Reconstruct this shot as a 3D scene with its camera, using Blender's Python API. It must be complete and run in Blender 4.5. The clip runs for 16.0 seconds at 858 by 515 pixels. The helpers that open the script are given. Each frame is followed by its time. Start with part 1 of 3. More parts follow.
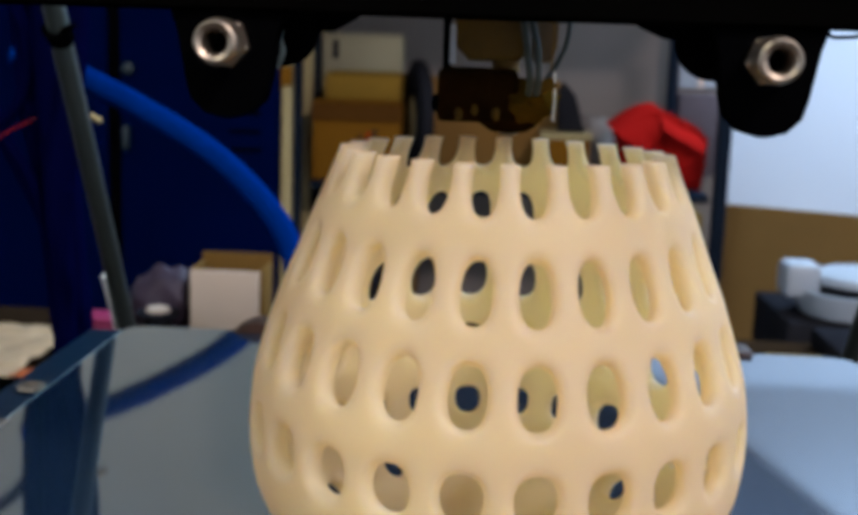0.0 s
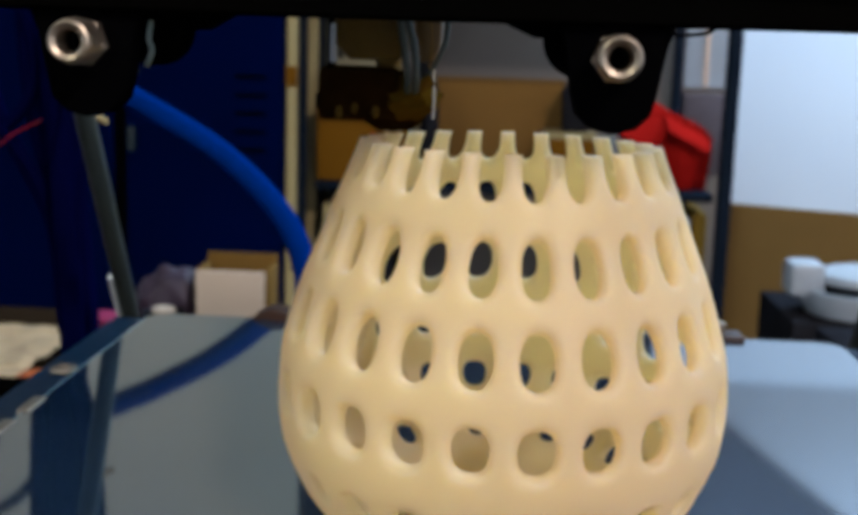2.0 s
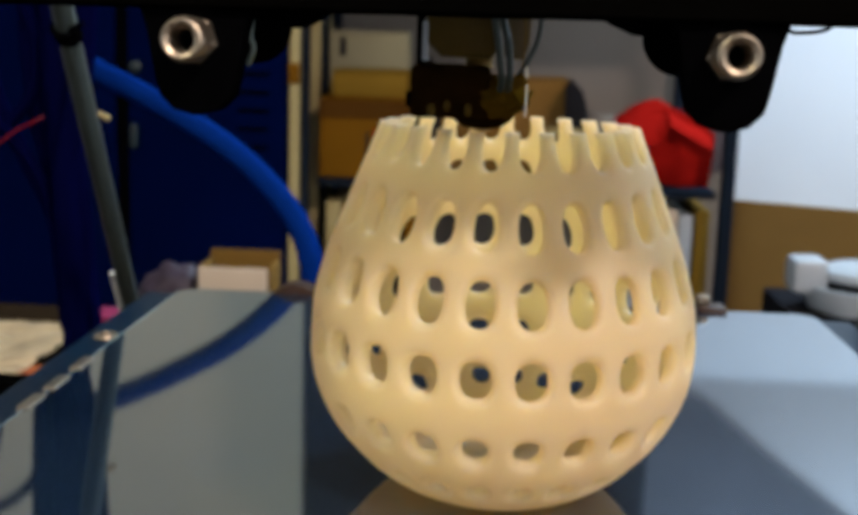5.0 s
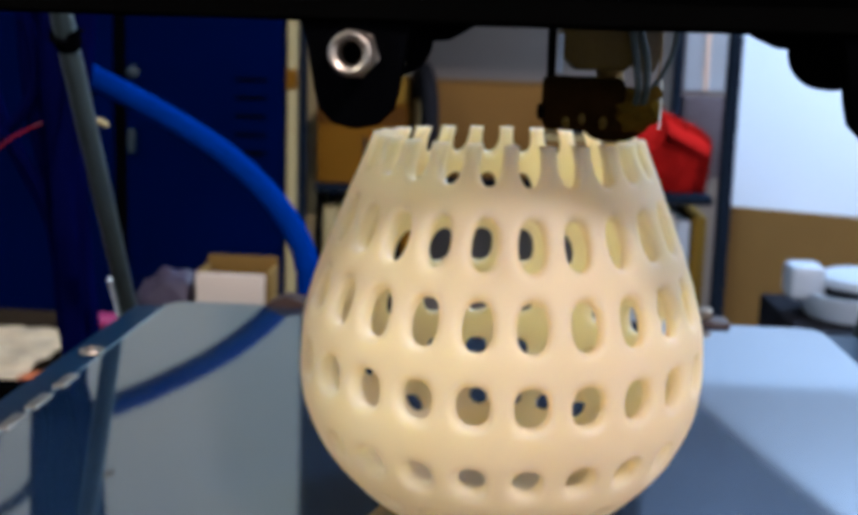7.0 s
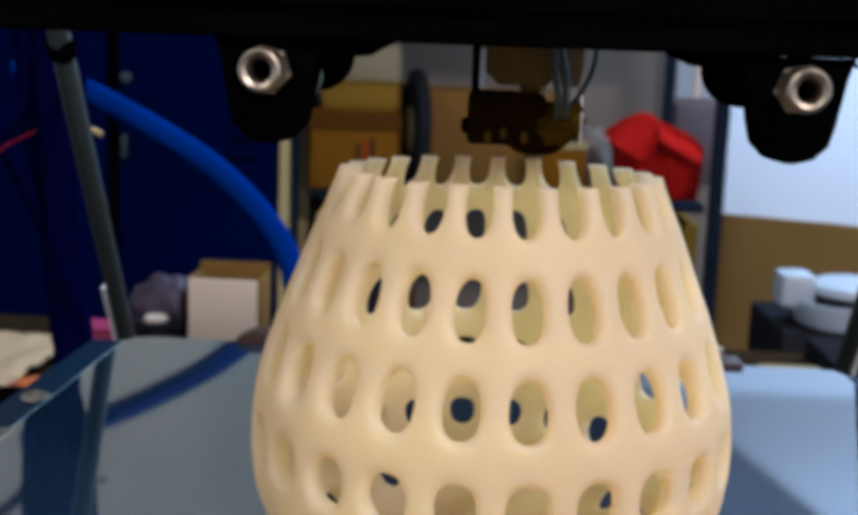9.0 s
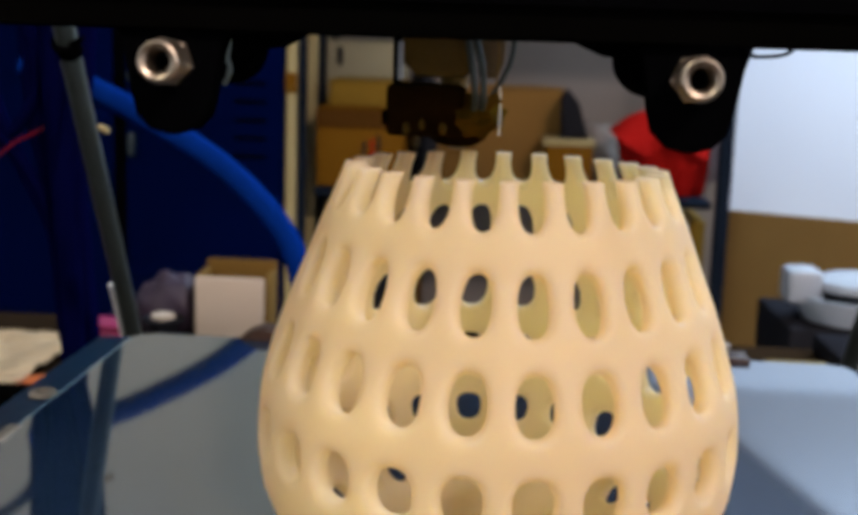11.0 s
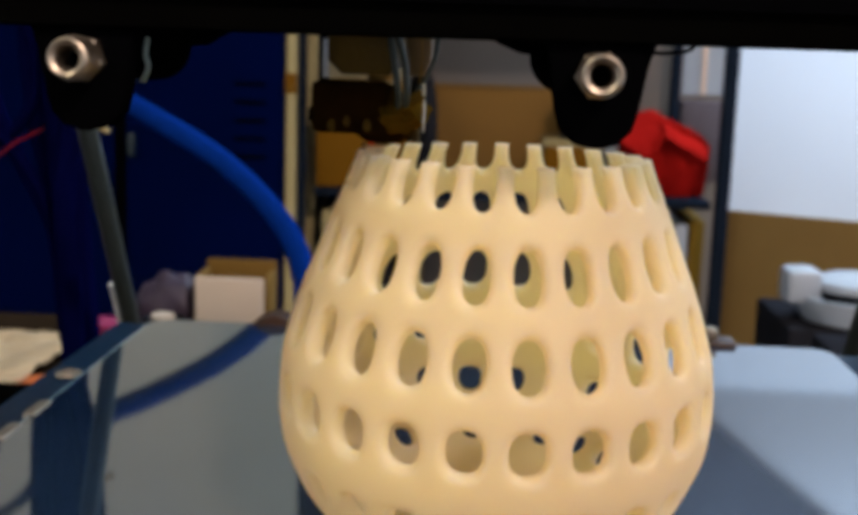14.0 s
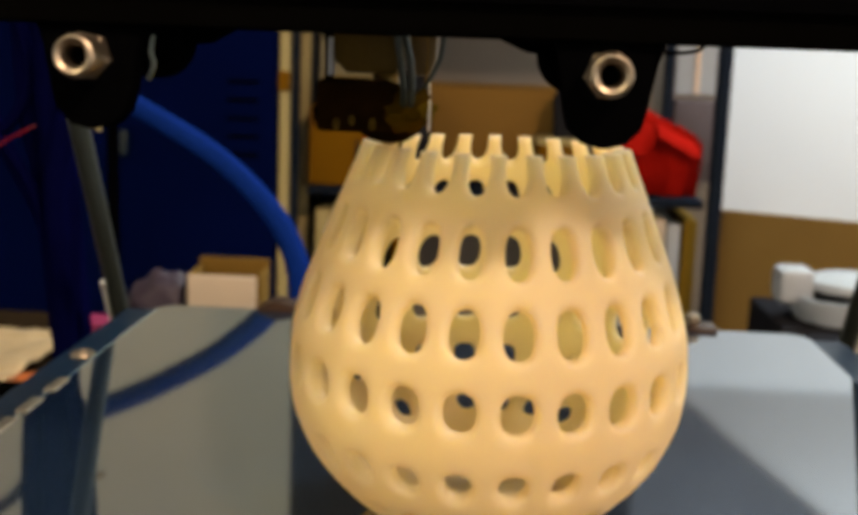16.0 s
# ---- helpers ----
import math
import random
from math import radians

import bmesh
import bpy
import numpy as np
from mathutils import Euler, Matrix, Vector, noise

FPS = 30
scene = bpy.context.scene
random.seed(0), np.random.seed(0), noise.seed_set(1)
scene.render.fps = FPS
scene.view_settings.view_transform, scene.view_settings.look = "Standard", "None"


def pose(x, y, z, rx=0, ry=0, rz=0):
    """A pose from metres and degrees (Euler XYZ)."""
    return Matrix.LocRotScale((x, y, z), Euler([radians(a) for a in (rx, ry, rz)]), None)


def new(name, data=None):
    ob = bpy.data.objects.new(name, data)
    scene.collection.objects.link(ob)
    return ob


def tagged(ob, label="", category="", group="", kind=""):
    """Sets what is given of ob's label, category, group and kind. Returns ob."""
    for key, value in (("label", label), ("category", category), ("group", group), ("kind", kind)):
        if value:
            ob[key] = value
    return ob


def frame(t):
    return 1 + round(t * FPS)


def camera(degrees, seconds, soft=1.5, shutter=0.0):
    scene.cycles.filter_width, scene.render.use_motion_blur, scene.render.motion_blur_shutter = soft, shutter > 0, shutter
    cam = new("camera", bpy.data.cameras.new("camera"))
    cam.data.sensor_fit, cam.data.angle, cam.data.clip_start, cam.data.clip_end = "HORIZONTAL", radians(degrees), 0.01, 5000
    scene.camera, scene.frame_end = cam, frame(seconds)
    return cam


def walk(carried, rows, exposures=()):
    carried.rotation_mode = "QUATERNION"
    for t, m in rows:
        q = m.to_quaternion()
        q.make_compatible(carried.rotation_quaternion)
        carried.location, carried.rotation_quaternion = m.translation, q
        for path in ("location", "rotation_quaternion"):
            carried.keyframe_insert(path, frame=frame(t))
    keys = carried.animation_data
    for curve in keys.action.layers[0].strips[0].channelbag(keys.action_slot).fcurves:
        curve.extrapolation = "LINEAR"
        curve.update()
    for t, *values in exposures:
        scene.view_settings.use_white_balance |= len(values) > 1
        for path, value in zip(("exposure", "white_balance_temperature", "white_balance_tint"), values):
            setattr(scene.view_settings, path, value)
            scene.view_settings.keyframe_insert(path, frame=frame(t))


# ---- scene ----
cam = camera(39.88, 16.0, soft=4.8)
cam.data.dof.use_dof, cam.data.dof.focus_distance, cam.data.dof.aperture_fstop = True, 0.185, 42
# seconds, x, y, z, pitch, roll, yaw
ROWS = [
    (0.0, -0.00200, -0.21564, 0.09472, -10.310, -1.881, 3.333),
    (0.5, -0.00215, -0.21564, 0.09488, -10.342, -1.936, 3.269),
    (1.0, -0.00204, -0.21637, 0.09521, -10.301, -1.898, 3.437),
    (1.5, -0.00198, -0.21690, 0.09555, -10.375, -1.805, 3.502),
    (2.0, -0.00197, -0.21736, 0.09525, -10.331, -1.754, 3.543),
    (2.5, -0.00164, -0.21762, 0.09532, -10.361, -1.688, 3.595),
    (3.0, -0.00165, -0.21766, 0.09523, -10.422, -1.708, 3.566),
    (3.5, -0.00156, -0.21711, 0.09492, -10.575, -1.681, 3.653),
    (4.0, -0.00129, -0.21685, 0.09476, -10.530, -1.777, 3.630),
    (6.5, -0.00167, -0.21851, 0.09526, -10.308, -1.485, 3.795),
    (7.0, -0.00171, -0.21777, 0.09537, -10.204, -1.770, 3.565),
    (7.5, -0.00159, -0.21807, 0.09567, -10.221, -1.694, 3.707),
    (8.0, -0.00184, -0.21842, 0.09599, -10.019, -1.812, 3.545),
    (8.5, -0.00156, -0.22004, 0.09737, -9.903, -2.069, 3.197),
    (9.0, -0.00150, -0.22033, 0.09754, -9.961, -2.055, 3.235),
    (11.5, -0.00125, -0.22092, 0.09703, -10.081, -1.830, 3.550),
    (12.0, -0.00105, -0.22133, 0.09721, -10.068, -1.844, 3.425),
    (12.5, -0.00078, -0.22128, 0.09708, -9.983, -1.853, 3.436),
    (13.0, -0.00107, -0.22166, 0.09704, -10.092, -1.800, 3.555),
    (13.5, -0.00122, -0.22172, 0.09686, -10.102, -1.810, 3.625),
    (14.0, -0.00102, -0.22204, 0.09697, -10.050, -1.833, 3.518),
    (14.5, -0.00092, -0.22151, 0.09679, -10.095, -1.988, 3.482),
    (15.0, -0.00073, -0.22175, 0.09679, -10.091, -1.992, 3.401),
    (15.5, -0.00088, -0.22169, 0.09684, -10.165, -2.019, 3.301),
    (16.0, -0.00092, -0.22140, 0.09696, -10.117, -2.048, 3.217),
]
# exposure rows: seconds, stops, kelvin, tint
EXPO = [(0, -0.1, 5900, 11), (0.5, -0.1, 7000, 12), (1.5, -0.1, 6300, 10), (2.5, -0.1, 6000, 7), (3, 0, 7400, 9), (3.5, 0.1, 9000, 12), (4, 0.05, 7700, 8), (6.5, 0.2, 6200, 11), (7, 0.3, 5600, 12), (7.5, 0.2, 5550, 11), (8, 0.1, 5600, 10), (9, 0.0, 5750, 12), (11.5, 0, 6800, 14), (12, 0.05, 7000, 14), (12.5, 0.05, 7200, 13), (13, 0, 6800, 13), (14, 0, 6750, 13), (15, 0.05, 8200, 12), (15.5, 0.1, 9000, 12), (16, 0.1, 9300, 12)]
walk(cam, [(t, pose(x, y, z, 90 + p, r, w)) for t, x, y, z, p, r, w in ROWS], EXPO)
# seconds, travel of the bed (y), travel of the print head (x)
TRAVEL = [
    (0.0, -0.02774, -0.00257),
    (0.5, -0.02646, -0.00905),
    (1.0, -0.02417, -0.01498),
    (1.5, -0.01770, -0.01963),
    (2.0, -0.00941, -0.02453),
    (2.5, 0.00172, -0.02732),
    (3.0, 0.00901, -0.02651),
    (3.5, 0.01612, -0.02388),
    (4.0, 0.02062, -0.01853),
    (4.5, 0.02368, -0.01364),
    (5.0, 0.02559, -0.00817),
    (5.5, 0.02626, -0.00239),
    (6.0, 0.02562, 0.00342),
    (6.5, 0.02372, 0.00897),
    (7.0, 0.01443, 0.01564),
    (7.5, 0.00197, 0.02052),
    (8.0, -0.01825, 0.01577),
    (8.5, -0.02294, 0.01004),
    (9.0, -0.02616, 0.00354),
    (9.5, -0.02706, -0.00026),
    (10.0, -0.02740, -0.00418),
    (10.5, -0.02717, -0.00815),
    (11.0, -0.02637, -0.01208),
    (11.5, -0.02500, -0.01589),
    (12.0, -0.02089, -0.01803),
    (12.5, -0.01834, -0.01940),
    (13.0, -0.01686, -0.02372),
    (13.5, -0.01236, -0.02238),
    (14.0, -0.00712, -0.02551),
    (14.5, -0.00078, -0.02715),
    (15.0, 0.00001, -0.02511),
    (15.5, 0.00868, -0.02572),
    (16.0, 0.01307, -0.02319),
]

# ---- light ----
world = bpy.data.worlds.new("room_light")
scene.world = world
world.use_nodes = True
world.node_tree.nodes["Background"].inputs[0].default_value = (0.80, 0.88, 1.0, 1)
world.node_tree.nodes["Background"].inputs[1].default_value = 0.04


def unseen_lamp(x, y, z, sx, sy, watts, colour):
    data = bpy.data.lights.new("added_area_light", "AREA")
    data.shape, data.size, data.size_y, data.energy, data.color = "RECTANGLE", sx, sy, watts, colour
    ob = new("added_area_light", data)
    ob.matrix_world = pose(x, y, z)
    return ob


# added unseen lamps: weak left fill, front-right key, bluish one brightening the back wall
unseen_lamp(-1.10, -1.15, 1.52, 0.6, 0.5, 16, (0.985, 0.93, 0.74))
unseen_lamp(1.0, -1.52, 1.52, 0.3, 0.3, 73, (1.0, 0.845, 0.775))
unseen_lamp(0.95, 1.30, 1.52, 0.9, 0.3, 58, (0.60, 0.79, 1.0))


# ---- materials ----
def mat(name, colour, rough=0.6, metal=0.0, vary=0.15, scale=40.0, bump=0.1, fine=400.0, coat=0.0, sss=0.0, trans=0.0, spec=0.5, ior=1.5, thin=0.0):
    m = bpy.data.materials.new(name)
    m.use_nodes = True
    nt = m.node_tree
    bsdf = nt.nodes["Principled BSDF"]
    geo = nt.nodes.new("ShaderNodeTexCoord")
    n1 = nt.nodes.new("ShaderNodeTexNoise")
    n1.inputs["Scale"].default_value, n1.inputs["Detail"].default_value = scale, 5
    n2 = nt.nodes.new("ShaderNodeTexNoise")
    n2.inputs["Scale"].default_value, n2.inputs["Detail"].default_value = fine, 3
    nt.links.new(geo.outputs["Object"], n1.inputs["Vector"])
    nt.links.new(geo.outputs["Object"], n2.inputs["Vector"])
    ramp = nt.nodes.new("ShaderNodeMix")
    ramp.data_type = "RGBA"
    lo = [c * (1 - vary) for c in colour]
    hi = [min(1, c * (1 + vary)) for c in colour]
    ramp.inputs["A"].default_value, ramp.inputs["B"].default_value = (*lo, 1), (*hi, 1)
    nt.links.new(n1.outputs["Fac"], ramp.inputs["Factor"])
    nt.links.new(ramp.outputs["Result"], bsdf.inputs["Base Color"])
    rr = nt.nodes.new("ShaderNodeMapRange")
    rr.inputs["To Min"].default_value, rr.inputs["To Max"].default_value = max(0.02, rough * 0.85), min(1, rough * 1.15)
    nt.links.new(n2.outputs["Fac"], rr.inputs["Value"])
    nt.links.new(rr.outputs["Result"], bsdf.inputs["Roughness"])
    if bump:
        b = nt.nodes.new("ShaderNodeBump")
        b.inputs["Strength"].default_value, b.inputs["Distance"].default_value = bump, 0.0005
        nt.links.new(n2.outputs["Fac"], b.inputs["Height"])
        nt.links.new(b.outputs["Normal"], bsdf.inputs["Normal"])
    bsdf.inputs["Metallic"].default_value = metal
    bsdf.inputs["Coat Weight"].default_value = coat
    bsdf.inputs["Specular IOR Level"].default_value = spec
    bsdf.inputs["Subsurface Weight"].default_value = sss
    if sss:
        bsdf.inputs["Subsurface Radius"].default_value = (1.0, 0.95, 0.6)
        bsdf.inputs["Subsurface Scale"].default_value = 0.010
    bsdf.inputs["Transmission Weight"].default_value = trans
    bsdf.inputs["IOR"].default_value = ior
    if thin:
        tl = nt.nodes.new("ShaderNodeBsdfTranslucent")
        nt.links.new(ramp.outputs["Result"], tl.inputs["Color"])
        mx = nt.nodes.new("ShaderNodeMixShader")
        mx.inputs[0].default_value = thin
        nt.links.new(bsdf.outputs["BSDF"], mx.inputs[1])
        nt.links.new(tl.outputs["BSDF"], mx.inputs[2])
        nt.links.new(mx.outputs["Shader"], nt.nodes["Material Output"].inputs["Surface"])
    return m


M_VASE = mat("cream_plastic", (0.90, 0.715, 0.44), 0.5, 0, 0.05, 60, 0.05, 900, thin=0.55, sss=1.0)
M_GLASS = mat("bed_glass", (0.007, 0.016, 0.030), 0.05, 0, 0.1, 20, 0.0, 300, ior=2.8)
M_PLATE = mat("bed_plate_paint", (0.002, 0.014, 0.032), 0.4, 0, 0.2, 30, spec=0.05)
M_BLACK = mat("black_plastic", (0.0010, 0.0010, 0.0012), 0.6, 0, 0.2, 120, spec=0.0)
M_BEAM = mat("black_anodised", (0.0013, 0.0012, 0.0010), 0.5, 0, 0.2, 60, spec=0.0)
M_STEEL = mat("zinc_steel", (0.34, 0.27, 0.20), 0.42, 1.0, 0.15, 200)
M_ROD = mat("brushed_rod", (0.09, 0.11, 0.10), 0.4, 0.8, 0.15, 80)
M_HOSE = mat("blue_braided_sleeve", (0.0010, 0.018, 0.14), 0.65, 0, 0.2, 300, 0.4, 1500, spec=0.0)
M_DARKBLUE = mat("dark_blue_sleeve", (0.0008, 0.0012, 0.018), 0.7, 0, 0.25, 100, spec=0.0)
M_LOCKER = mat("blue_locker_paint", (0.0003, 0.0023, 0.023), 0.6, 0, 0.2, 5, spec=0.0)
M_GREYPAINT = mat("grey_wall_paint", (0.72, 0.66, 0.49), 0.8, 0, 0.06, 3)
M_WALL = mat("white_wall_paint", (0.67, 0.74, 0.82), 0.8, 0, 0.04, 3)
M_GREYWALL = mat("grey_board", (0.18, 0.152, 0.130), 0.7, 0, 0.08, 4, spec=0.1)
M_DESK = mat("brown_desk", (0.022, 0.013, 0.007), 0.6, 0, 0.25, 12, spec=0.0)
M_CARD = mat("cardboard", (0.145, 0.060, 0.002), 0.85, 0, 0.15, 9, 0.2, spec=0.1)
M_CARD2 = mat("tan_cardboard", (0.18, 0.10, 0.011), 0.85, 0, 0.15, 9, 0.2, spec=0.1)
M_CARD3 = mat("pinkish_cardboard", (0.20, 0.105, 0.026), 0.85, 0, 0.08, 9, 0.2, spec=0.1)
M_CARD4 = mat("dull_cardboard", (0.175, 0.105, 0.032), 0.85, 0, 0.2, 6, 0.2, spec=0.1)
M_DUSK = mat("purple_grey_plastic", (0.070, 0.056, 0.064), 0.6, 0, 0.15, 20, spec=0.2)
M_PALE = mat("pale_carton", (0.27, 0.24, 0.15), 0.8, 0, 0.1, 20, spec=0.1)
M_LID_SHADE = mat("shaded_brown_card", (0.070, 0.026, 0.002), 0.85, 0, 0.2, 12, 0.2, spec=0.1)
M_STRIPE = mat("faded_orange_print", (0.70, 0.50, 0.36), 0.7, 0, 0.1, 20)
M_YELLOW = mat("yellow_plastic", (0.20, 0.13, 0.02), 0.6, 0, 0.15, 20)
M_WRAP = mat("plastic_wrap", (0.036, 0.024, 0.038), 0.5, 0, 0.5, 60, 0.5, spec=0.25)
M_CARDW = mat("white_faced_card", (0.50, 0.40, 0.30), 0.8, 0, 0.08, 20)
M_CARDI = mat("cardboard_inside", (0.14, 0.075, 0.015), 0.85, 0, 0.15, 20, spec=0.1)
M_CREAM = mat("cream_post_paint", (0.33, 0.26, 0.12), 0.6, 0, 0.1, 10, spec=0.1)
M_POST = mat("dark_post_paint", (0.008, 0.012, 0.02), 0.6, 0, 0.2, 10, spec=0.0)
M_RED = mat("red_fabric", (0.29, 0.008, 0.006), 0.9, 0, 0.35, 15, 0.3, spec=0.0)
M_WHITE = mat("white_plastic", (0.30, 0.33, 0.36), 0.4, 0, 0.05, 10)
M_AMBER = mat("amber_tape", (0.060, 0.034, 0.003), 0.5, 0, 0.4, 200, 0.3, 900, spec=0.1)
M_AMBER2 = mat("clear_amber_tape", (0.115, 0.072, 0.026), 0.4, 0, 0.3, 150, 0.3, 900, spec=0.2)
M_DIMMER = mat("reflection_dimmer_grey", (0.155, 0.172, 0.205), 0.9, 0, 0.15, 8, 0.2, spec=0.1)
M_BIN = mat("grey_bin_plastic", (0.030, 0.030, 0.032), 0.6, 0, 0.2, 6, spec=0.2)
M_ORANGE = mat("orange_packet", (0.55, 0.13, 0.03), 0.4, 0, 0.2, 30)
M_TAPE = mat("amber_flap", (0.085, 0.045, 0.006), 0.7, 0, 0.3, 300, 0.3, 900, spec=0.0)
M_SCORCH = mat("scorched_tape", (0.065, 0.034, 0.003), 0.6, 0, 0.75, 220, 0.6, 700, spec=0.0)
M_CLIP = mat("dark_brown_clip", (0.030, 0.013, 0.006), 0.5, 0, 0.3, 90, spec=0.2)
M_BROWN = mat("scorched_block", (0.011, 0.005, 0.001), 0.6, 0, 0.7, 250, 0.6, 900, spec=0.0)
M_BRASS = mat("dirty_brass", (0.28, 0.17, 0.05), 0.4, 0.9, 0.4, 300)
M_WIRE = mat("grey_wire", (0.020, 0.030, 0.024), 0.5, 0, 0.2, 200)
M_STRIP = mat("white_strip_plastic", (0.80, 0.78, 0.70), 0.4, 0, 0.05, 60)
M_FLOOR = mat("grey_floor", (0.25, 0.24, 0.23), 0.6, 0, 0.15, 4)
M_PINK = mat("pink_plastic", (0.26, 0.012, 0.07), 0.5, 0, 0.2, 40)
M_EDGE = mat("lit_glass_edge", (0.35, 0.50, 0.52), 0.15, 0, 0.1, 60)
M_LOCK = mat("tarnished_lock", (0.006, 0.015, 0.018), 0.5, 0.2, 0.2, 100)
M_DARKRED = mat("dark_red_sleeve", (0.14, 0.004, 0.004), 0.6, 0, 0.2, 100, spec=0.1)
M_FOIL = mat("crumpled_foil", (0.68, 0.48, 0.28), 0.3, 0.5, 0.3, 40, 0.3, 60)
M_DARK = mat("dark_clutter", (0.015, 0.015, 0.018), 0.7, 0, 0.4, 20, spec=0.0)


# ---- mesh helpers ----
def mesh_of(name, bm, material, smooth=True):
    me = bpy.data.meshes.new(name)
    bm.to_mesh(me)
    bm.free()
    me.materials.append(material)
    if smooth:
        me.shade_smooth()
        me.set_sharp_from_angle(angle=radians(35))
    return me


def part(name, bm, material, parent=None, label="", at=None, smooth=True):
    ob = new(name, mesh_of(name, bm, material, smooth))
    if parent:
        ob.parent = parent
    if at:
        ob.matrix_basis = at
    if label:
        tagged(ob, label)
    return ob


def thing(name, label, category, group="", kind="", at=None):
    ob = new(name)
    ob.empty_display_size = 0.01
    if at:
        ob.matrix_basis = at
    return tagged(ob, label, category, group, kind)


def box(x0, y0, z0, x1, y1, z1, bevel=0.0, seg=2, bm=None):
    bm = bm or bmesh.new()
    r = bmesh.ops.create_cube(bm, size=1)
    for v in r["verts"]:
        v.co = Vector(((x0 + x1) / 2 + v.co.x * (x1 - x0), (y0 + y1) / 2 + v.co.y * (y1 - y0), (z0 + z1) / 2 + v.co.z * (z1 - z0)))
    if bevel:
        es = list({e for v in r["verts"] for e in v.link_edges})
        bmesh.ops.bevel(bm, geom=es, offset=bevel, segments=seg, affect="EDGES", profile=0.5)
    return bm


def tube(points, radius, sides=12, bm=None, radii=None):
    """A round bar along points, with closed ends."""
    bm = bm or bmesh.new()
    pts = [Vector(p) for p in points]
    rings = []
    for i, p in enumerate(pts):
        d = (pts[min(i + 1, len(pts) - 1)] - pts[max(i - 1, 0)]).normalized()
        a = d.orthogonal().normalized() if i == 0 else (rings[-1][1] - d * rings[-1][1].dot(d)).normalized()
        b = d.cross(a)
        r = radii[i] if radii else radius
        vs = [bm.verts.new(p + a * math.cos(2 * math.pi * k / sides) * r + b * math.sin(2 * math.pi * k / sides) * r) for k in range(sides)]
        rings.append((vs, a))
    for (p, _), (q, _) in zip(rings, rings[1:]):
        for k in range(sides):
            bm.faces.new((p[k], p[(k + 1) % sides], q[(k + 1) % sides], q[k]))
    bm.faces.new(rings[0][0][::-1])
    bm.faces.new(rings[-1][0])
    bmesh.ops.recalc_face_normals(bm, faces=bm.faces)
    return bm


def spin(profile, sides=32, axis="z", bm=None, at=(0, 0, 0)):
    """A closed turned body; profile is (radius, height) from one end to the other."""
    bm = bm or bmesh.new()
    rings = []
    for r, h in profile:
        ring = []
        for k in range(sides):
            a = 2 * math.pi * k / sides
            p = (r * math.cos(a), r * math.sin(a), h)
            if axis == "y":
                p = (p[0], h, p[1])
            elif axis == "x":
                p = (h, p[0], p[1])
            ring.append(bm.verts.new(Vector(p) + Vector(at)))
        rings.append(ring)
    for p, q in zip(rings, rings[1:]):
        for k in range(sides):
            bm.faces.new((p[k], p[(k + 1) % sides], q[(k + 1) % sides], q[k]))
    bm.faces.new(rings[0][::-1])
    bm.faces.new(rings[-1])
    bmesh.ops.recalc_face_normals(bm, faces=bm.faces)
    return bm


def outline(pts, y0, y1, bevel=0.0):
    """A plate with outline pts in x and z, from y0 to y1."""
    bm = bmesh.new()
    a = [bm.verts.new((x, y0, z)) for x, z in pts]
    b = [bm.verts.new((x, y1, z)) for x, z in pts]
    bm.faces.new(a)
    bm.faces.new(b[::-1])
    n = len(pts)
    for i in range(n):
        bm.faces.new((a[i], b[i], b[(i + 1) % n], a[(i + 1) % n]))
    bmesh.ops.recalc_face_normals(bm, faces=bm.faces)
    if bevel:
        es = [e for e in bm.edges if abs(e.verts[0].co.y - e.verts[1].co.y) < 1e-7]
        bmesh.ops.bevel(bm, geom=es, offset=bevel, segments=2, affect="EDGES", profile=0.5)
    return bm


def smooth(points, n=8):
    pts = [Vector(p) for p in points]
    out = []
    for i in range(len(pts) - 1):
        p0, p1, p2, p3 = pts[max(i - 1, 0)], pts[i], pts[i + 1], pts[min(i + 2, len(pts) - 1)]
        for k in range(n):
            t = k / n
            out.append(0.5 * ((2 * p1) + (p2 - p0) * t + (2 * p0 - 5 * p1 + 4 * p2 - p3) * t * t + (3 * p1 - p0 - 3 * p2 + p3) * t**3))
    return out + [pts[-1]]


def setting(name, bm, material, label, category):
    return tagged(part(name, bm, material, None, "", None, False), label, category, "", "structure")


GLASS_TOP = 0.0023
DESK = -0.125

# ---- room ----
setting("floor", box(-2.2, -2.7, -0.90, 2.2, 1.9, -0.86), M_FLOOR, "grey floor of the workshop room", "floor")
setting("ceiling", box(-2.2, -2.7, 1.56, 2.2, 1.9, 1.62), M_WALL, "white painted ceiling of the workshop", "ceiling")
setting("wall_north", box(-2.2, 1.75, -0.86, 2.2, 1.83, 1.56), M_GREYPAINT, "grey painted wall behind the shelves", "wall")
setting("wall_south", box(-2.2, -2.68, -0.86, 2.2, -2.60, 1.56), M_WALL, "white painted wall behind the viewer", "wall")
setting("wall_west", box(-2.2, -2.60, -0.86, -2.1, 1.75, 1.56), M_WALL, "white painted side wall", "wall")
setting("wall_east", box(2.1, -2.60, -0.86, 2.2, 1.75, 1.56), M_WALL, "white painted side wall", "wall")

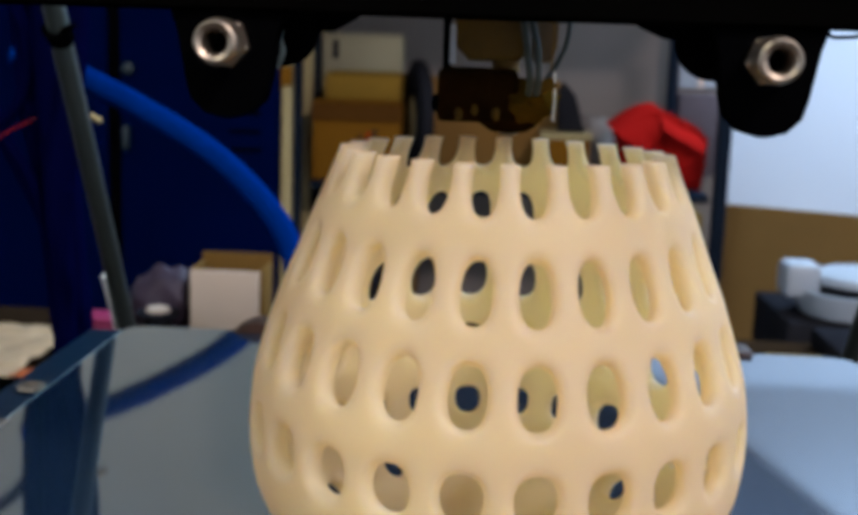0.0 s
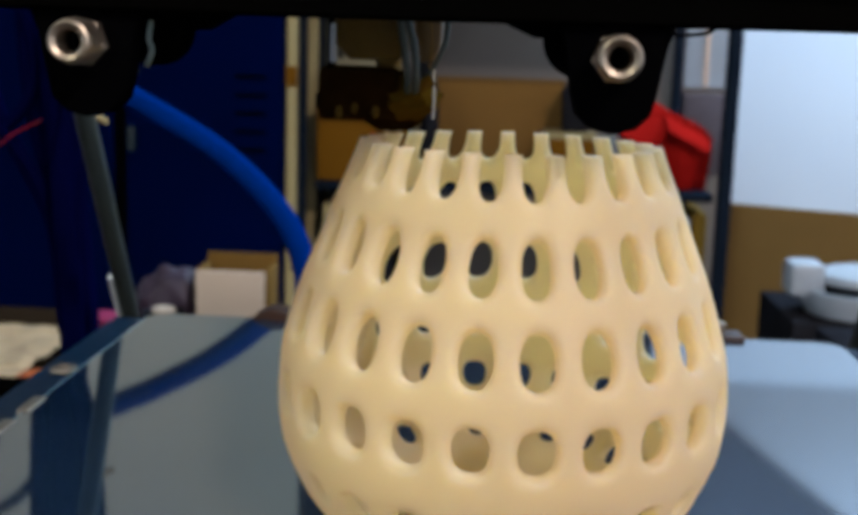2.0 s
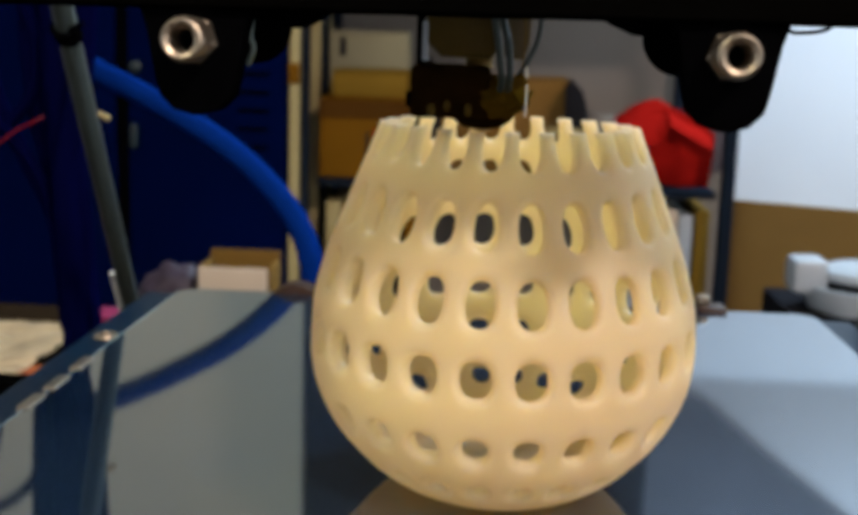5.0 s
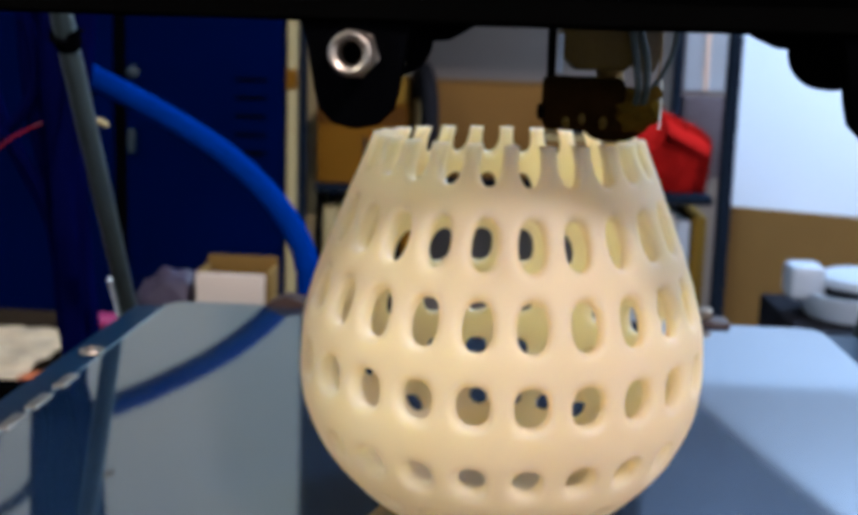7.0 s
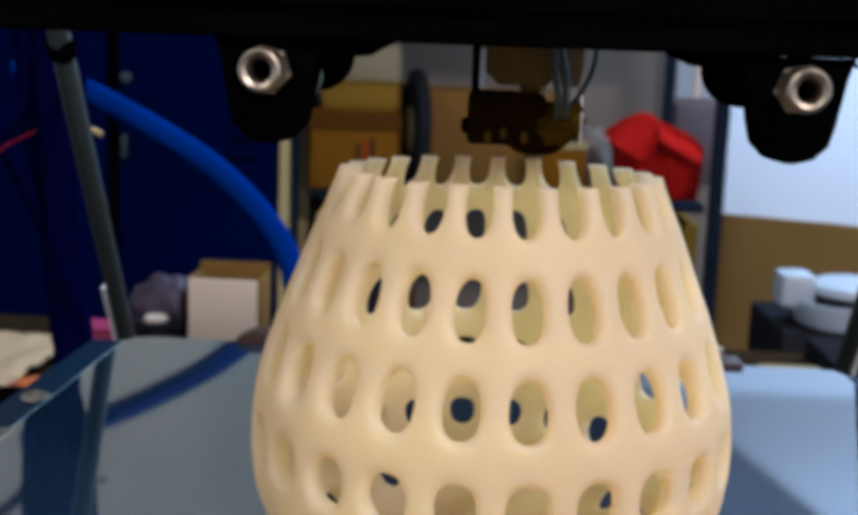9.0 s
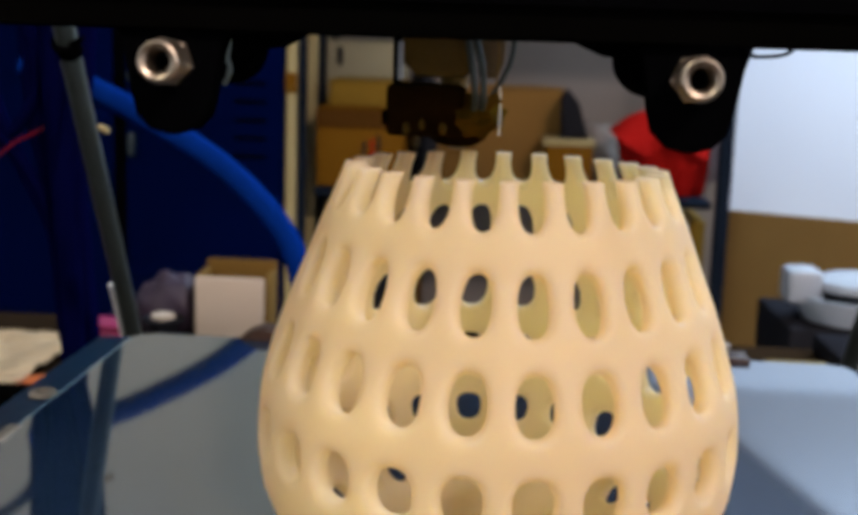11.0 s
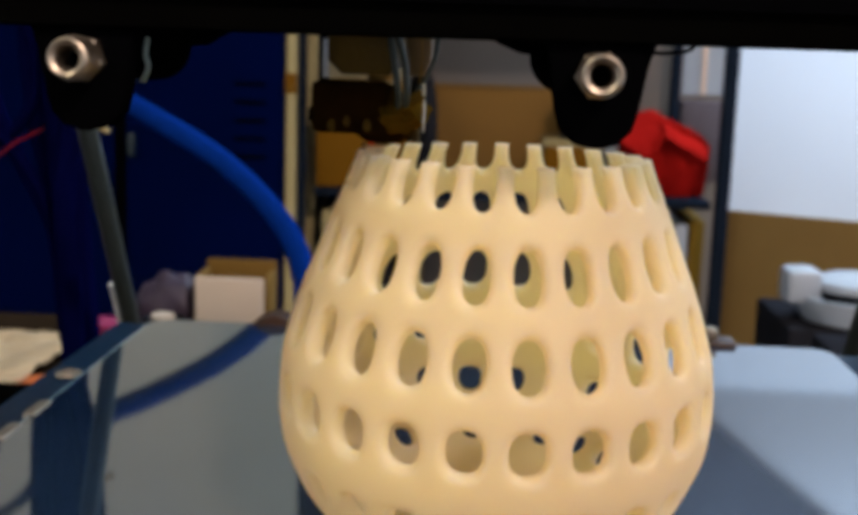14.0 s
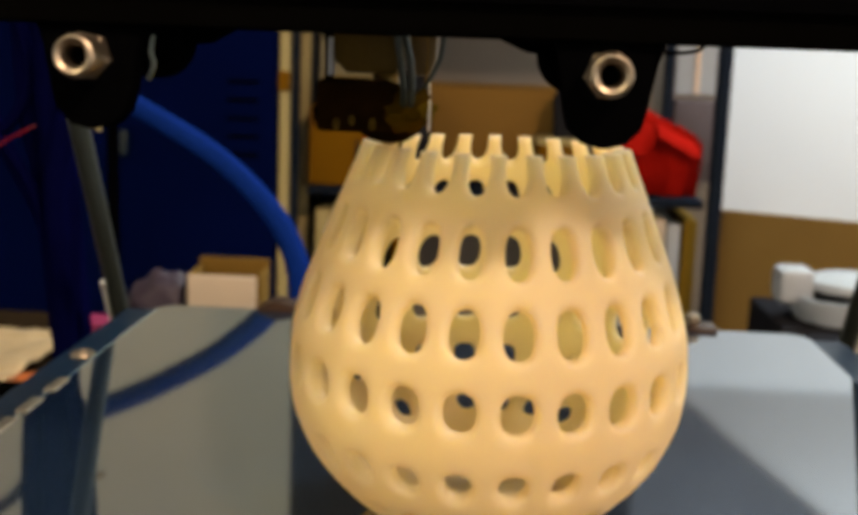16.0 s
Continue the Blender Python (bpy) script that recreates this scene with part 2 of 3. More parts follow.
desk = thing("desk", "brown wooden desk that carries the printer", "desk")
part("desktop", box(-0.9, -0.55, DESK - 0.03, 0.9, 0.695, DESK, 0.003), M_DESK, desk)
for sx in (-0.86, 0.82):
    for sy in (-0.5, 0.63):
        part("leg", box(sx, sy, -0.86, sx + 0.04, sy + 0.04, DESK - 0.03, 0.002), M_POST, desk)

# ---- printer bed ----
bed = thing("printer_bed", "dark heated printer bed with a glossy glass plate", "printer bed")


def glass_plate():
    bm = bmesh.new()
    x0, x1, y0, y1, r = -0.1165, 0.1115, -0.050, 0.1755, 0.006
    pts = []
    for cx, cy, a0 in ((x1 - r, y1 - r, 0), (x0 + r, y1 - r, 90), (x0 + r, y0 + r, 180), (x1 - r, y0 + r, 270)):
        for k in range(7):
            a = radians(a0 + 15 * k)
            pts.append((cx + r * math.cos(a), cy + r * math.sin(a)))
    a = [bm.verts.new((x, y, GLASS_TOP - 0.004)) for x, y in pts]
    b = [bm.verts.new((x, y, GLASS_TOP)) for x, y in pts]
    bm.faces.new(a[::-1])
    top = bm.faces.new(b)
    for i in range(len(pts)):
        j = (i + 1) % len(pts)
        bm.faces.new((a[i], a[j], b[j], b[i]))
    bmesh.ops.bevel(bm, geom=list(top.edges), offset=0.0005, segments=2, affect="EDGES")
    return bm


part("glass_plate", glass_plate(), M_GLASS, bed, "glossy dark build plate glass")
# pale strip: the light refracted at the glass edge, put into the colour
part("glass_edge", box(-0.1169, -0.044, GLASS_TOP - 0.0038, -0.1166, 0.1695, GLASS_TOP - 0.0001), M_EDGE, bed, "pale cyan strip painted as light caught in the glass edge")
for y0 in (0.030, 0.047, 0.066):
    part("side_clip", box(-0.1185, y0, GLASS_TOP - 0.004, -0.1152, y0 + 0.012, GLASS_TOP + 0.0006, 0.0004), M_STEEL, bed, "bright folded steel glass clip")
part("bed_plate", box(-0.133, -0.062, GLASS_TOP - 0.0075, 0.128, 0.186, GLASS_TOP - 0.0042, 0.001), M_PLATE, bed, "dark blue painted heater plate")
part("carriage_plate", box(-0.10, 0.0, -0.022, 0.10, 0.12, -0.018, 0.001), M_BLACK, bed)
for sx in (-0.095, 0.09):
    for sy in (0.005, 0.105):
        part("spring_post", spin([(0.0035, -0.018), (0.0035, -0.0055)], 14, "z", None, (sx, sy, 0)), M_STEEL, bed)
for sx in (-0.034, 0.026):
    for sy in (0.02, 0.10):
        part("roller", spin([(0.003, 0.0), (0.011, 0.001), (0.011, 0.009), (0.003, 0.010)], 24, "x", None, (sx, sy, -0.034)), M_BLACK, bed)
for sx in (-0.125, 0.120):
    for sy in (-0.054, 0.116):
        part("screw", spin([(0.0001, 0), (0.0036, 0), (0.004, 0.0006), (0.0036, 0.0016), (0.0018, 0.0018), (0.0016, 0.0008), (0.0001, 0.0008)], 20), M_STEEL, bed, "countersunk steel bed screw", pose(sx, sy, GLASS_TOP - 0.0042))
dome = [(-0.0085, -0.006), (-0.0085, 0.0004), (-0.0068, 0.0016), (-0.0045, 0.0026), (-0.0015, 0.0036), (0.0020, 0.0030), (0.0060, 0.0018), (0.0105, 0.0010), (0.0115, -0.006)]
part("glass_clip", outline(dome, -0.003, 0.008, 0.0008), M_CLIP, bed, "dark brown rounded glass clip", pose(-0.0735, 0.1755, GLASS_TOP))
clip = part("glass_clip", box(-0.004, -0.004, -0.008, 0.006, 0.007, 0.0016, 0.0008), M_CLIP, bed, "flat dark brown glass clip", pose(0.0745, 0.1755, GLASS_TOP))
part("knob", spin([(0.0024, 0.0018), (0.0026, 0.0024), (0.0026, 0.0044), (0.0018, 0.0052)], 18), M_STEEL, clip, "small metal knob", pose(-0.002, 0.002, 0))

# ---- print ----
COLS, RIM_Z, WALL = 24, 0.0784, 0.0034
PROFILE = [(0.0, 0.0130), (0.0023, 0.0185), (0.006, 0.0255), (0.010, 0.0308), (0.0160, 0.0357), (0.0228, 0.0388), (0.0290, 0.0399), (0.0356, 0.0401), (0.042, 0.0393), (0.0488, 0.0376), (0.0556, 0.0350), (0.0623, 0.0324), (0.070, 0.0294), (0.0784, 0.0264), (0.084, 0.0246), (0.090, 0.0228)]
# bottom and top of each row of cells; height, half width and half height of its opening
CELLS = [(0.0062, 0.0142, 0.0102, 0.0022, 0.0017), (0.0142, 0.0272, 0.0205, 0.0026, 0.0027), (0.0272, 0.0422, 0.0349, 0.0032, 0.0037),
         (0.0422, 0.0557, 0.0487, 0.0029, 0.0043), (0.0557, 0.0682, 0.0620, 0.0024, 0.0043), (0.0682, 0.0852, 0.0767, 0.0021, 0.0049)]
TURN0 = radians(-6.7)


def radius_at(z):
    for i in range(1, len(PROFILE) - 2):
        (z1, r1), (z2, r2) = PROFILE[i], PROFILE[i + 1]
        if z <= z2 or i == len(PROFILE) - 3:
            z0, r0 = PROFILE[i - 1]
            z3, r3 = PROFILE[i + 2]
            t = (z - z1) / (z2 - z1)
            m1, m2 = (r2 - r0) / (z2 - z0) * (z2 - z1), (r3 - r1) / (z3 - z1) * (z2 - z1)
            return (2 * t**3 - 3 * t**2 + 1) * r1 + (t**3 - 2 * t**2 + t) * m1 + (-2 * t**3 + 3 * t**2) * r2 + (t**3 - t**2) * m2


def vase_mesh():
    """Each cell is a patch of wall round one oval opening, with rounded lips and a bore through to the inner face."""
    bm = bmesh.new()
    side, lip_w = 8, 0.0016
    steps = [0.0, 0.3, 0.55, 0.72, 0.83, 0.91, 0.97, 1.0]
    dth = 2 * math.pi / COLS

    def place(th, z, depth):
        r = radius_at(z)
        dr = (radius_at(z + 2e-4) - radius_at(z - 2e-4)) / 4e-4
        n = 1 / math.sqrt(1 + dr * dr)
        r, z = r - depth * n, z + depth * dr * n
        # the rows of openings climb a little towards the rear of the vase
        climb = 0.0026 - 0.0012 * min(1, max(0, (z - 0.022) / 0.014))
        z += climb * (1 - math.cos(th)) * min(1, max(0, (z - 0.004) / 0.006)) * min(1, max(0, (0.080 - z) / 0.015))
        return Vector((r * math.sin(th), -r * math.cos(th), z))

    for z0, z1, zc, w, h in CELLS:
        edge = [(-1 + 2 * k / side, z0) for k in range(side)] + [(1, z0 + (z1 - z0) * k / side) for k in range(side)]
        edge += [(1 - 2 * k / side, z1) for k in range(side)] + [(-1, z1 + (z0 - z1) * k / side) for k in range(side)]
        rc = radius_at(zc)
        ring_pts = []
        for ue, ze in edge:
            ux = ue * dth / 2 * rc
            ph = math.atan2((ze - zc) / h, ux / w)
            c, sn = math.cos(ph), math.sin(ph)
            q = (abs(c) ** 2.3 + abs(sn) ** 2.3) ** (-1 / 2.3)
            ring_pts.append((ux, ze, w * c * q, zc + h * sn * q))
        for col in range(COLS):
            th0 = TURN0 + col * dth
            rings = []
            for inner in (0, 1):
                for s in (steps if not inner else steps[::-1]):
                    ring = []
                    for ux, ze, hx, hz in ring_pts:
                        u, z = ux + (hx - ux) * s, ze + (hz - ze) * s
                        d = math.hypot(u - hx, z - hz)
                        lip = min(1.0, d / lip_w)
                        depth = lip_w * 0.9 * (1 - math.sqrt(max(0.0, 1 - (1 - lip) ** 2)))
                        ring.append(bm.verts.new(place(th0 + u / rc, z, WALL - depth if inner else depth)))
                    rings.append(ring)
            for p, q in zip(rings, rings[1:]):
                for k in range(len(p)):
                    j = (k + 1) % len(p)
                    bm.faces.new((p[k], p[j], q[j], q[k]))
    # bowl under the lowest row
    nu = COLS * side
    zs = [GLASS_TOP + (CELLS[0][0] - GLASS_TOP) * k / 6 for k in range(7)]
    for depth in (0.0, WALL):
        rings = [[bm.verts.new(place(TURN0 + (i / side - 0.5) * dth, z, depth)) for i in range(nu)] for z in zs]
        for p, q in zip(rings, rings[1:]):
            for k in range(nu):
                bm.faces.new((p[k], p[(k + 1) % nu], q[(k + 1) % nu], q[k]))
        bm.faces.new(rings[0])
    bmesh.ops.remove_doubles(bm, verts=bm.verts, dist=1.5e-5)
    # the print ends here, in a flat top layer
    geom = list(bm.verts) + list(bm.edges) + list(bm.faces)
    bmesh.ops.bisect_plane(bm, geom=geom, plane_co=(0, 0, RIM_Z), plane_no=(0, 0, 1), clear_outer=True)
    rim = [e for e in bm.edges if e.is_boundary and all(abs(v.co.z - RIM_Z) < 1e-6 for v in e.verts)]
    bmesh.ops.holes_fill(bm, edges=rim, sides=0)
    bmesh.ops.recalc_face_normals(bm, faces=bm.faces)
    me = bpy.data.meshes.new("printed_vase")
    bm.to_mesh(me)
    bm.free()
    me.materials.append(M_VASE)
    me.shade_smooth()
    me.set_sharp_from_angle(angle=radians(50))
    return me


vase = tagged(new("printed_vase", vase_mesh()), "half-printed cream plastic vase with rows of oval holes", "vase")

# ---- gantry ----
gantry = thing("gantry_beam", "black aluminium cross beam of the printer", "printer beam")
part("extrusion", box(-0.26, -0.046, 0.0985, 0.26, -0.026, 0.1185, 0.0008), M_BEAM, gantry)
part("slot_strip", box(-0.26, -0.0475, 0.1035, 0.26, -0.0462, 0.1135), M_BLACK, gantry)

frame_ob = thing("desktop_printer", "black aluminium desktop printer on the desk", "printer")
for sx in (-0.268, 0.248):
    part("upright", box(sx, -0.046, -0.075, sx + 0.02, -0.026, 0.36, 0.0008), M_BEAM, frame_ob)
    part("side_rail", box(sx, -0.16, -0.0955, sx + 0.02, 0.34, -0.0755, 0.0008), M_BEAM, frame_ob)
    for sy in (-0.15, 0.32):
        part("foot", spin([(0.008, DESK), (0.010, DESK + 0.003), (0.009, -0.0957)], 20, "z", None, (sx + 0.01, sy, 0)), M_BLACK, frame_ob)
part("top_bar", box(-0.268, -0.046, 0.3605, 0.268, -0.026, 0.3805, 0.0008), M_BEAM, frame_ob)
for sy in (-0.16, 0.32):
    part("cross_rail", box(-0.2475, sy, -0.0955, 0.2475, sy + 0.02, -0.0755, 0.0008), M_BEAM, frame_ob)
part("bed_rail", box(-0.02, -0.16, -0.0750, 0.02, 0.34, -0.040, 0.0008), M_BEAM, frame_ob)

head = thing("print_head", "black print head carriage with a scorched hot end", "print head")


def lobe(w, top, bottom, r):
    pts = [(-w - 0.001, top), (-w, top - 0.003)]
    for k in range(4):
        a = radians(180 + 30 * k)
        pts.append((-w + 0.0012 + r + r * math.cos(a), bottom + r + r * math.sin(a)))
    for k in range(4):
        a = radians(270 + 30 * k)
        pts.append((w - 0.0012 - r + r * math.cos(a), bottom + r + r * math.sin(a)))
    pts += [(w, top - 0.003), (w + 0.001, top)]
    return pts


def nut():
    """Lock nut seen from its collar side: a hexagon with a rounded collar and an open bore."""
    prof = [(0.0016, 0.0), (0.0016, 0.0060), (0.0019, 0.0067), (0.0026, 0.0071), (0.0031, 0.0067), (0.0033, 0.0056), (0.00335, 0.0020)]
    bm = bmesh.new()
    rings = [[bm.verts.new((r * math.cos(2 * math.pi * k / 36), -h, r * math.sin(2 * math.pi * k / 36))) for k in range(36)] for r, h in prof]
    hexr = []
    for k in range(36):
        a = 2 * math.pi * k / 36
        b = (a % (math.pi / 3)) - math.pi / 6
        hexr.append((0.0032 / math.cos(b), a))
    for y in (0.0018, -0.0002):
        rings.append([bm.verts.new((r * math.cos(a), -y, r * math.sin(a))) for r, a in hexr])
    for p, q in zip(rings, rings[1:]):
        for k in range(36):
            bm.faces.new((p[k], p[(k + 1) % 36], q[(k + 1) % 36], q[k]))
    bm.faces.new(rings[-1])
    bmesh.ops.recalc_face_normals(bm, faces=bm.faces)
    return bm


for sx, turn in ((-0.0388, 12), (0.0388, -8)):
    bracket = part("bracket", outline(lobe(0.0074, 0.0984, 0.0828, 0.0056), -0.0440, -0.0385, 0.0008), M_BLACK, head, "black rounded wheel bracket", pose(sx, 0, 0))
    part("nut", nut(), M_STEEL, bracket, "zinc-plated lock nut with a dark bore", pose(0, -0.0443, 0.0938, 0, turn, 0))
    part("bolt_end", spin([(0.0013, -0.0462), (0.00155, -0.0458), (0.00155, -0.0435)], 20, "y"), M_BLACK, bracket, "dark threaded bolt end", pose(0, 0, 0.0938))
    part("washer", spin([(0.0046, -0.0442), (0.0050, -0.04415), (0.0050, -0.0438)], 28, "y"), M_BLACK, bracket, "", pose(0, 0, 0.0938))
    inner = 0.0035 if sx < 0 else -0.0035
    wheel = part("wheel", spin([(0.002, -0.0045), (0.0048, -0.0045), (0.0062, -0.0025), (0.0062, -0.0012), (0.0050, 0.0), (0.0062, 0.0012), (0.0062, 0.0025), (0.0048, 0.0045), (0.002, 0.0045)], 36, "y"), M_BLACK, head, "black grooved roller wheel", pose(sx + inner, -0.020, 0.0962))
    part("axle", spin([(0.0016, -0.0062), (0.0018, -0.006), (0.0018, 0.006)], 16, "y"), M_BLACK, wheel)
    part("rim_glint", spin([(0.0030, -0.0050), (0.0034, -0.0049), (0.0034, -0.0040)], 24, "y"), M_BLACK, wheel)
part("spring_clip", tube(smooth([(-0.0331, -0.030, 0.0972), (-0.0335, -0.030, 0.0945), (-0.0330, -0.030, 0.0925), (-0.0340, -0.030, 0.0900)], 5), 0.00045, 8), M_ROD, head, "small bright spring clip")
part("back_plate", box(-0.046, -0.0255, 0.0985, 0.046, -0.0225, 0.125, 0.001), M_BLACK, head)
part("left_flange", outline([(-0.034, 0.1005), (-0.0215, 0.1005), (-0.0225, 0.0985), (-0.0265, 0.0962), (-0.034, 0.0955)], -0.0222, -0.016, 0.0004), M_BLACK, head)
part("right_flange", outline([(0.034, 0.1005), (0.0205, 0.1005), (0.0235, 0.0982), (0.0275, 0.0965), (0.034, 0.0960)], -0.0222, -0.016, 0.0004), M_BLACK, head)
part("tail_wire", tube(smooth([(0.0465, -0.044, 0.0995), (0.0465, -0.045, 0.0975), (0.0485, -0.045, 0.0973), (0.0515, -0.045, 0.0978), (0.0535, -0.044, 0.0995)], 5), 0.0003, 6), M_BLACK, head, "thin black wire tail")
# hot end
block = part("heat_block", box(-0.0098, -0.008, 0.0812, 0.0042, 0.008, 0.0905, 0.0010), M_BROWN, head, "scorched brown heater block")
part("block_screw", spin([(0.0001, -0.0112), (0.0014, -0.0110), (0.0016, -0.0098)], 14, "x"), M_BLACK, block, "", pose(0.0002, -0.003, 0.0842))
for x, z, r in ((-0.006, 0.0826, 0.0007), (-0.0032, 0.0834, 0.0006), (0.0005, 0.0828, 0.0007)):
    part("plastic_drip", spin([(0.0002, -r * 1.6), (r * 0.7, -r * 1.2), (r, 0), (r * 0.7, r * 1.2), (0.0002, r * 1.6)], 14), M_AMBER, block, "charred amber plastic drip", pose(x, -0.0082, z))
bm = bmesh.new()
bmesh.ops.create_icosphere(bm, subdivisions=3, radius=1)
for v in bm.verts:
    v.co *= 1 + 0.25 * noise.fractal(v.co * 2.2, 1.0, 2.0, 4)
    v.co = Vector((v.co.x * 0.0058, v.co.y * 0.007, v.co.z * 0.0040))
part("tape_wrap", bm, M_SCORCH, head, "crumpled scorched tape round the heater", pose(0.0056, -0.0018, 0.0848))
part("tape_flap", box(-0.0048, -0.0008, -0.0011, 0.0048, 0.0008, 0.0011, 0.0004), M_TAPE, head, "amber heat tape flap", pose(0.0064, -0.0072, 0.0862, 0, -32, 0))
nozzle = part("nozzle", spin([(0.0006, 0.0785), (0.0012, 0.0787), (0.0030, 0.0796), (0.0034, 0.0805), (0.0034, 0.0835)], 6, "z", None, (0.0029, 0, 0)), M_BRASS, head, "dirty brass nozzle")
part("char_crust", spin([(0.0014, 0.0790), (0.0034, 0.0794), (0.0052, 0.0806), (0.0062, 0.0820), (0.0060, 0.0835), (0.0036, 0.0840)], 26, "z", None, (0.0029, 0, 0)), M_BROWN, nozzle, "charred plastic crust round the nozzle")
cold = part("cold_end", outline([(-0.0072, 0.118), (-0.0072, 0.0945), (-0.0045, 0.0918), (0.0040, 0.0918), (0.0058, 0.0935), (0.0058, 0.118)], -0.007, 0.007, 0.0008), M_AMBER, head, "amber taped cooling block")
part("heat_break", spin([(0.0028, 0.0900), (0.0024, 0.091), (0.0028, 0.0925)], 18, "z", None, (0.002, 0, 0)), M_BRASS, head)
side_block = part("side_block", outline([(0.0064, 0.118), (0.0064, 0.0925), (0.0072, 0.0916), (0.0100, 0.0916), (0.0112, 0.0945), (0.0120, 0.118)], 0.0005, 0.0065, 0.0006), M_AMBER2, head, "amber taped side block")
for sx, z0 in ((0.0070, 0.0830), (0.0098, 0.0905)):
    part("tape_edge", tube(smooth([(sx, -0.0068, z0), (sx + 0.0003, -0.0070, z0 + 0.006), (sx - 0.0004, -0.0068, 0.1005)]), 0.00014, 6), M_CARD2, side_block, "pale tape edge")
part("tape_gap", box(-0.0079, -0.0072, 0.0912, -0.0069, -0.0052, 0.098, 0.0002), M_WHITE, head, "pale insulating strip")
part("bed_probe_rod", tube([(-0.0086, 0, 0.0900), (-0.0088, 0, 0.118)], 0.0008, 10), M_BLACK, head, "thin dark vertical rod")
for dx, bend in ((0.0, 0.0), (0.0014, 0.0004)):
    part("heater_wire", tube(smooth([(0.0042 + dx, -0.009, 0.118), (0.0045 + dx, -0.0095, 0.101), (0.0055 + dx + bend, -0.0098, 0.094), (0.0062 + dx, -0.009, 0.0885), (0.0058 + dx, -0.007, 0.0855)]), 0.00062, 8), M_WIRE, head, "grey-green heater wire")
part("sensor_wire", tube(smooth([(0.0135, -0.004, 0.118), (0.0128, -0.005, 0.0985), (0.0112, -0.005, 0.0925), (0.0088, -0.005, 0.0885)]), 0.00045, 8), M_WIRE, head)
part("filament_string", tube(smooth([(0.0105, -0.006, 0.0905), (0.0107, -0.006, 0.0865), (0.0106, -0.006, 0.0818)]), 0.00014, 6), M_VASE, head, "pale loose filament string")


# ---- hose behind the bed ----
HOSE = [(-0.204, 0.283, 0.0850), (-0.192, 0.283, 0.0820), (-0.178, 0.283, 0.0770), (-0.148, 0.282, 0.0628), (-0.118, 0.281, 0.0450), (-0.094, 0.277, 0.0230), (-0.082, 0.272, 0.001), (-0.078, 0.268, -0.03), (-0.06, 0.25, -0.06)]
hose = part("cable_hose", tube(smooth(HOSE), 0.0052, 16), M_HOSE)
pts_h = [Vector(p) for p in HOSE]
for k in (2, 6):
    a, b = pts_h[k], pts_h[k + 1]
    d = (b - a).normalized()
    part("collar", tube([a - d * 0.002, a + d * 0.002], 0.0056, 16), M_HOSE, hose)
tagged(hose, "thick blue braided cable hose in a downward bend", "cable hose")

# ---- brace rods and cables ----
for sx, sy in ((-0.1430, 0.0), (0.1415, 0.014)):
    rod = thing("brace_rod", "grey metal brace rod slanting beside the bed", "brace rod", "brace rods")
    part("rod", tube([(sx * 0.960, 0.110 + sy, 0.160), (sx * 1.022, 0.236 + sy, -0.017), (sx * 1.06, 0.313 + sy, DESK)], 0.0035, 18), M_ROD, rod)
    out = math.copysign(0.0040, sx)
    part("edge_strip", tube([(sx * 1.016 + out, 0.2220 + sy, 0.0025), (sx * 1.022 + out, 0.236 + sy, -0.017), (sx * 1.036 + out, 0.266 + sy, -0.060)], 0.0014, 10), M_STRIP, rod, "bright white edge strip")
    if sx < 0:
        part("cable_tie", tube([(sx + 0.0018, 0.1545, 0.0955), (sx + 0.0024, 0.1595, 0.0920)], 0.0044, 16), M_BLACK, rod, "black cable tie")
        part("tie_tail", tube([(sx + 0.002, 0.155, 0.0935), (sx + 0.010, 0.150, 0.0965)], 0.0009, 8), M_BLACK, rod)
        part("peg", spin([(0.0008, 0), (0.0011, 0.0003), (0.0011, 0.0040), (0.0007, 0.0043)], 14, "x"), M_CREAM, rod, "short cream peg", pose(sx + 0.0030, 0.182, 0.0665, 0, 25, 0))
bundle = thing("cable_bundle", "dark blue sleeved cables hanging beside the bed", "cable bundle")
for route, r in (
    ([(-0.184, 0.262, 0.16), (-0.183, 0.262, 0.08), (-0.180, 0.262, 0.03), (-0.177, 0.262, -0.03), (-0.177, 0.262, DESK)], 0.0075),
    ([(-0.200, 0.275, 0.16), (-0.197, 0.275, 0.07), (-0.184, 0.275, 0.01), (-0.179, 0.275, -0.04), (-0.179, 0.275, DESK)], 0.0065),
    ([(-0.168, 0.252, 0.16), (-0.169, 0.252, 0.10), (-0.173, 0.252, 0.065), (-0.178, 0.250, 0.035), (-0.176, 0.250, -0.01), (-0.173, 0.250, DESK)], 0.0050),
    ([(-0.240, 0.285, 0.16), (-0.222, 0.285, 0.07), (-0.196, 0.287, 0.01), (-0.184, 0.287, -0.05), (-0.184, 0.287, DESK)], 0.0035),
    ([(-0.245, 0.268, 0.052), (-0.222, 0.268, 0.050), (-0.203, 0.268, 0.060), (-0.195, 0.268, 0.082), (-0.202, 0.268, 0.106), (-0.222, 0.268, 0.122), (-0.250, 0.268, 0.128)], 0.0026),
    ([(-0.250, 0.258, 0.078), (-0.226, 0.258, 0.070), (-0.204, 0.258, 0.052), (-0.188, 0.258, 0.024), (-0.182, 0.258, -0.03)], 0.0024),
):
    part("cable", tube(smooth(route), r, 14), M_DARKBLUE, bundle)
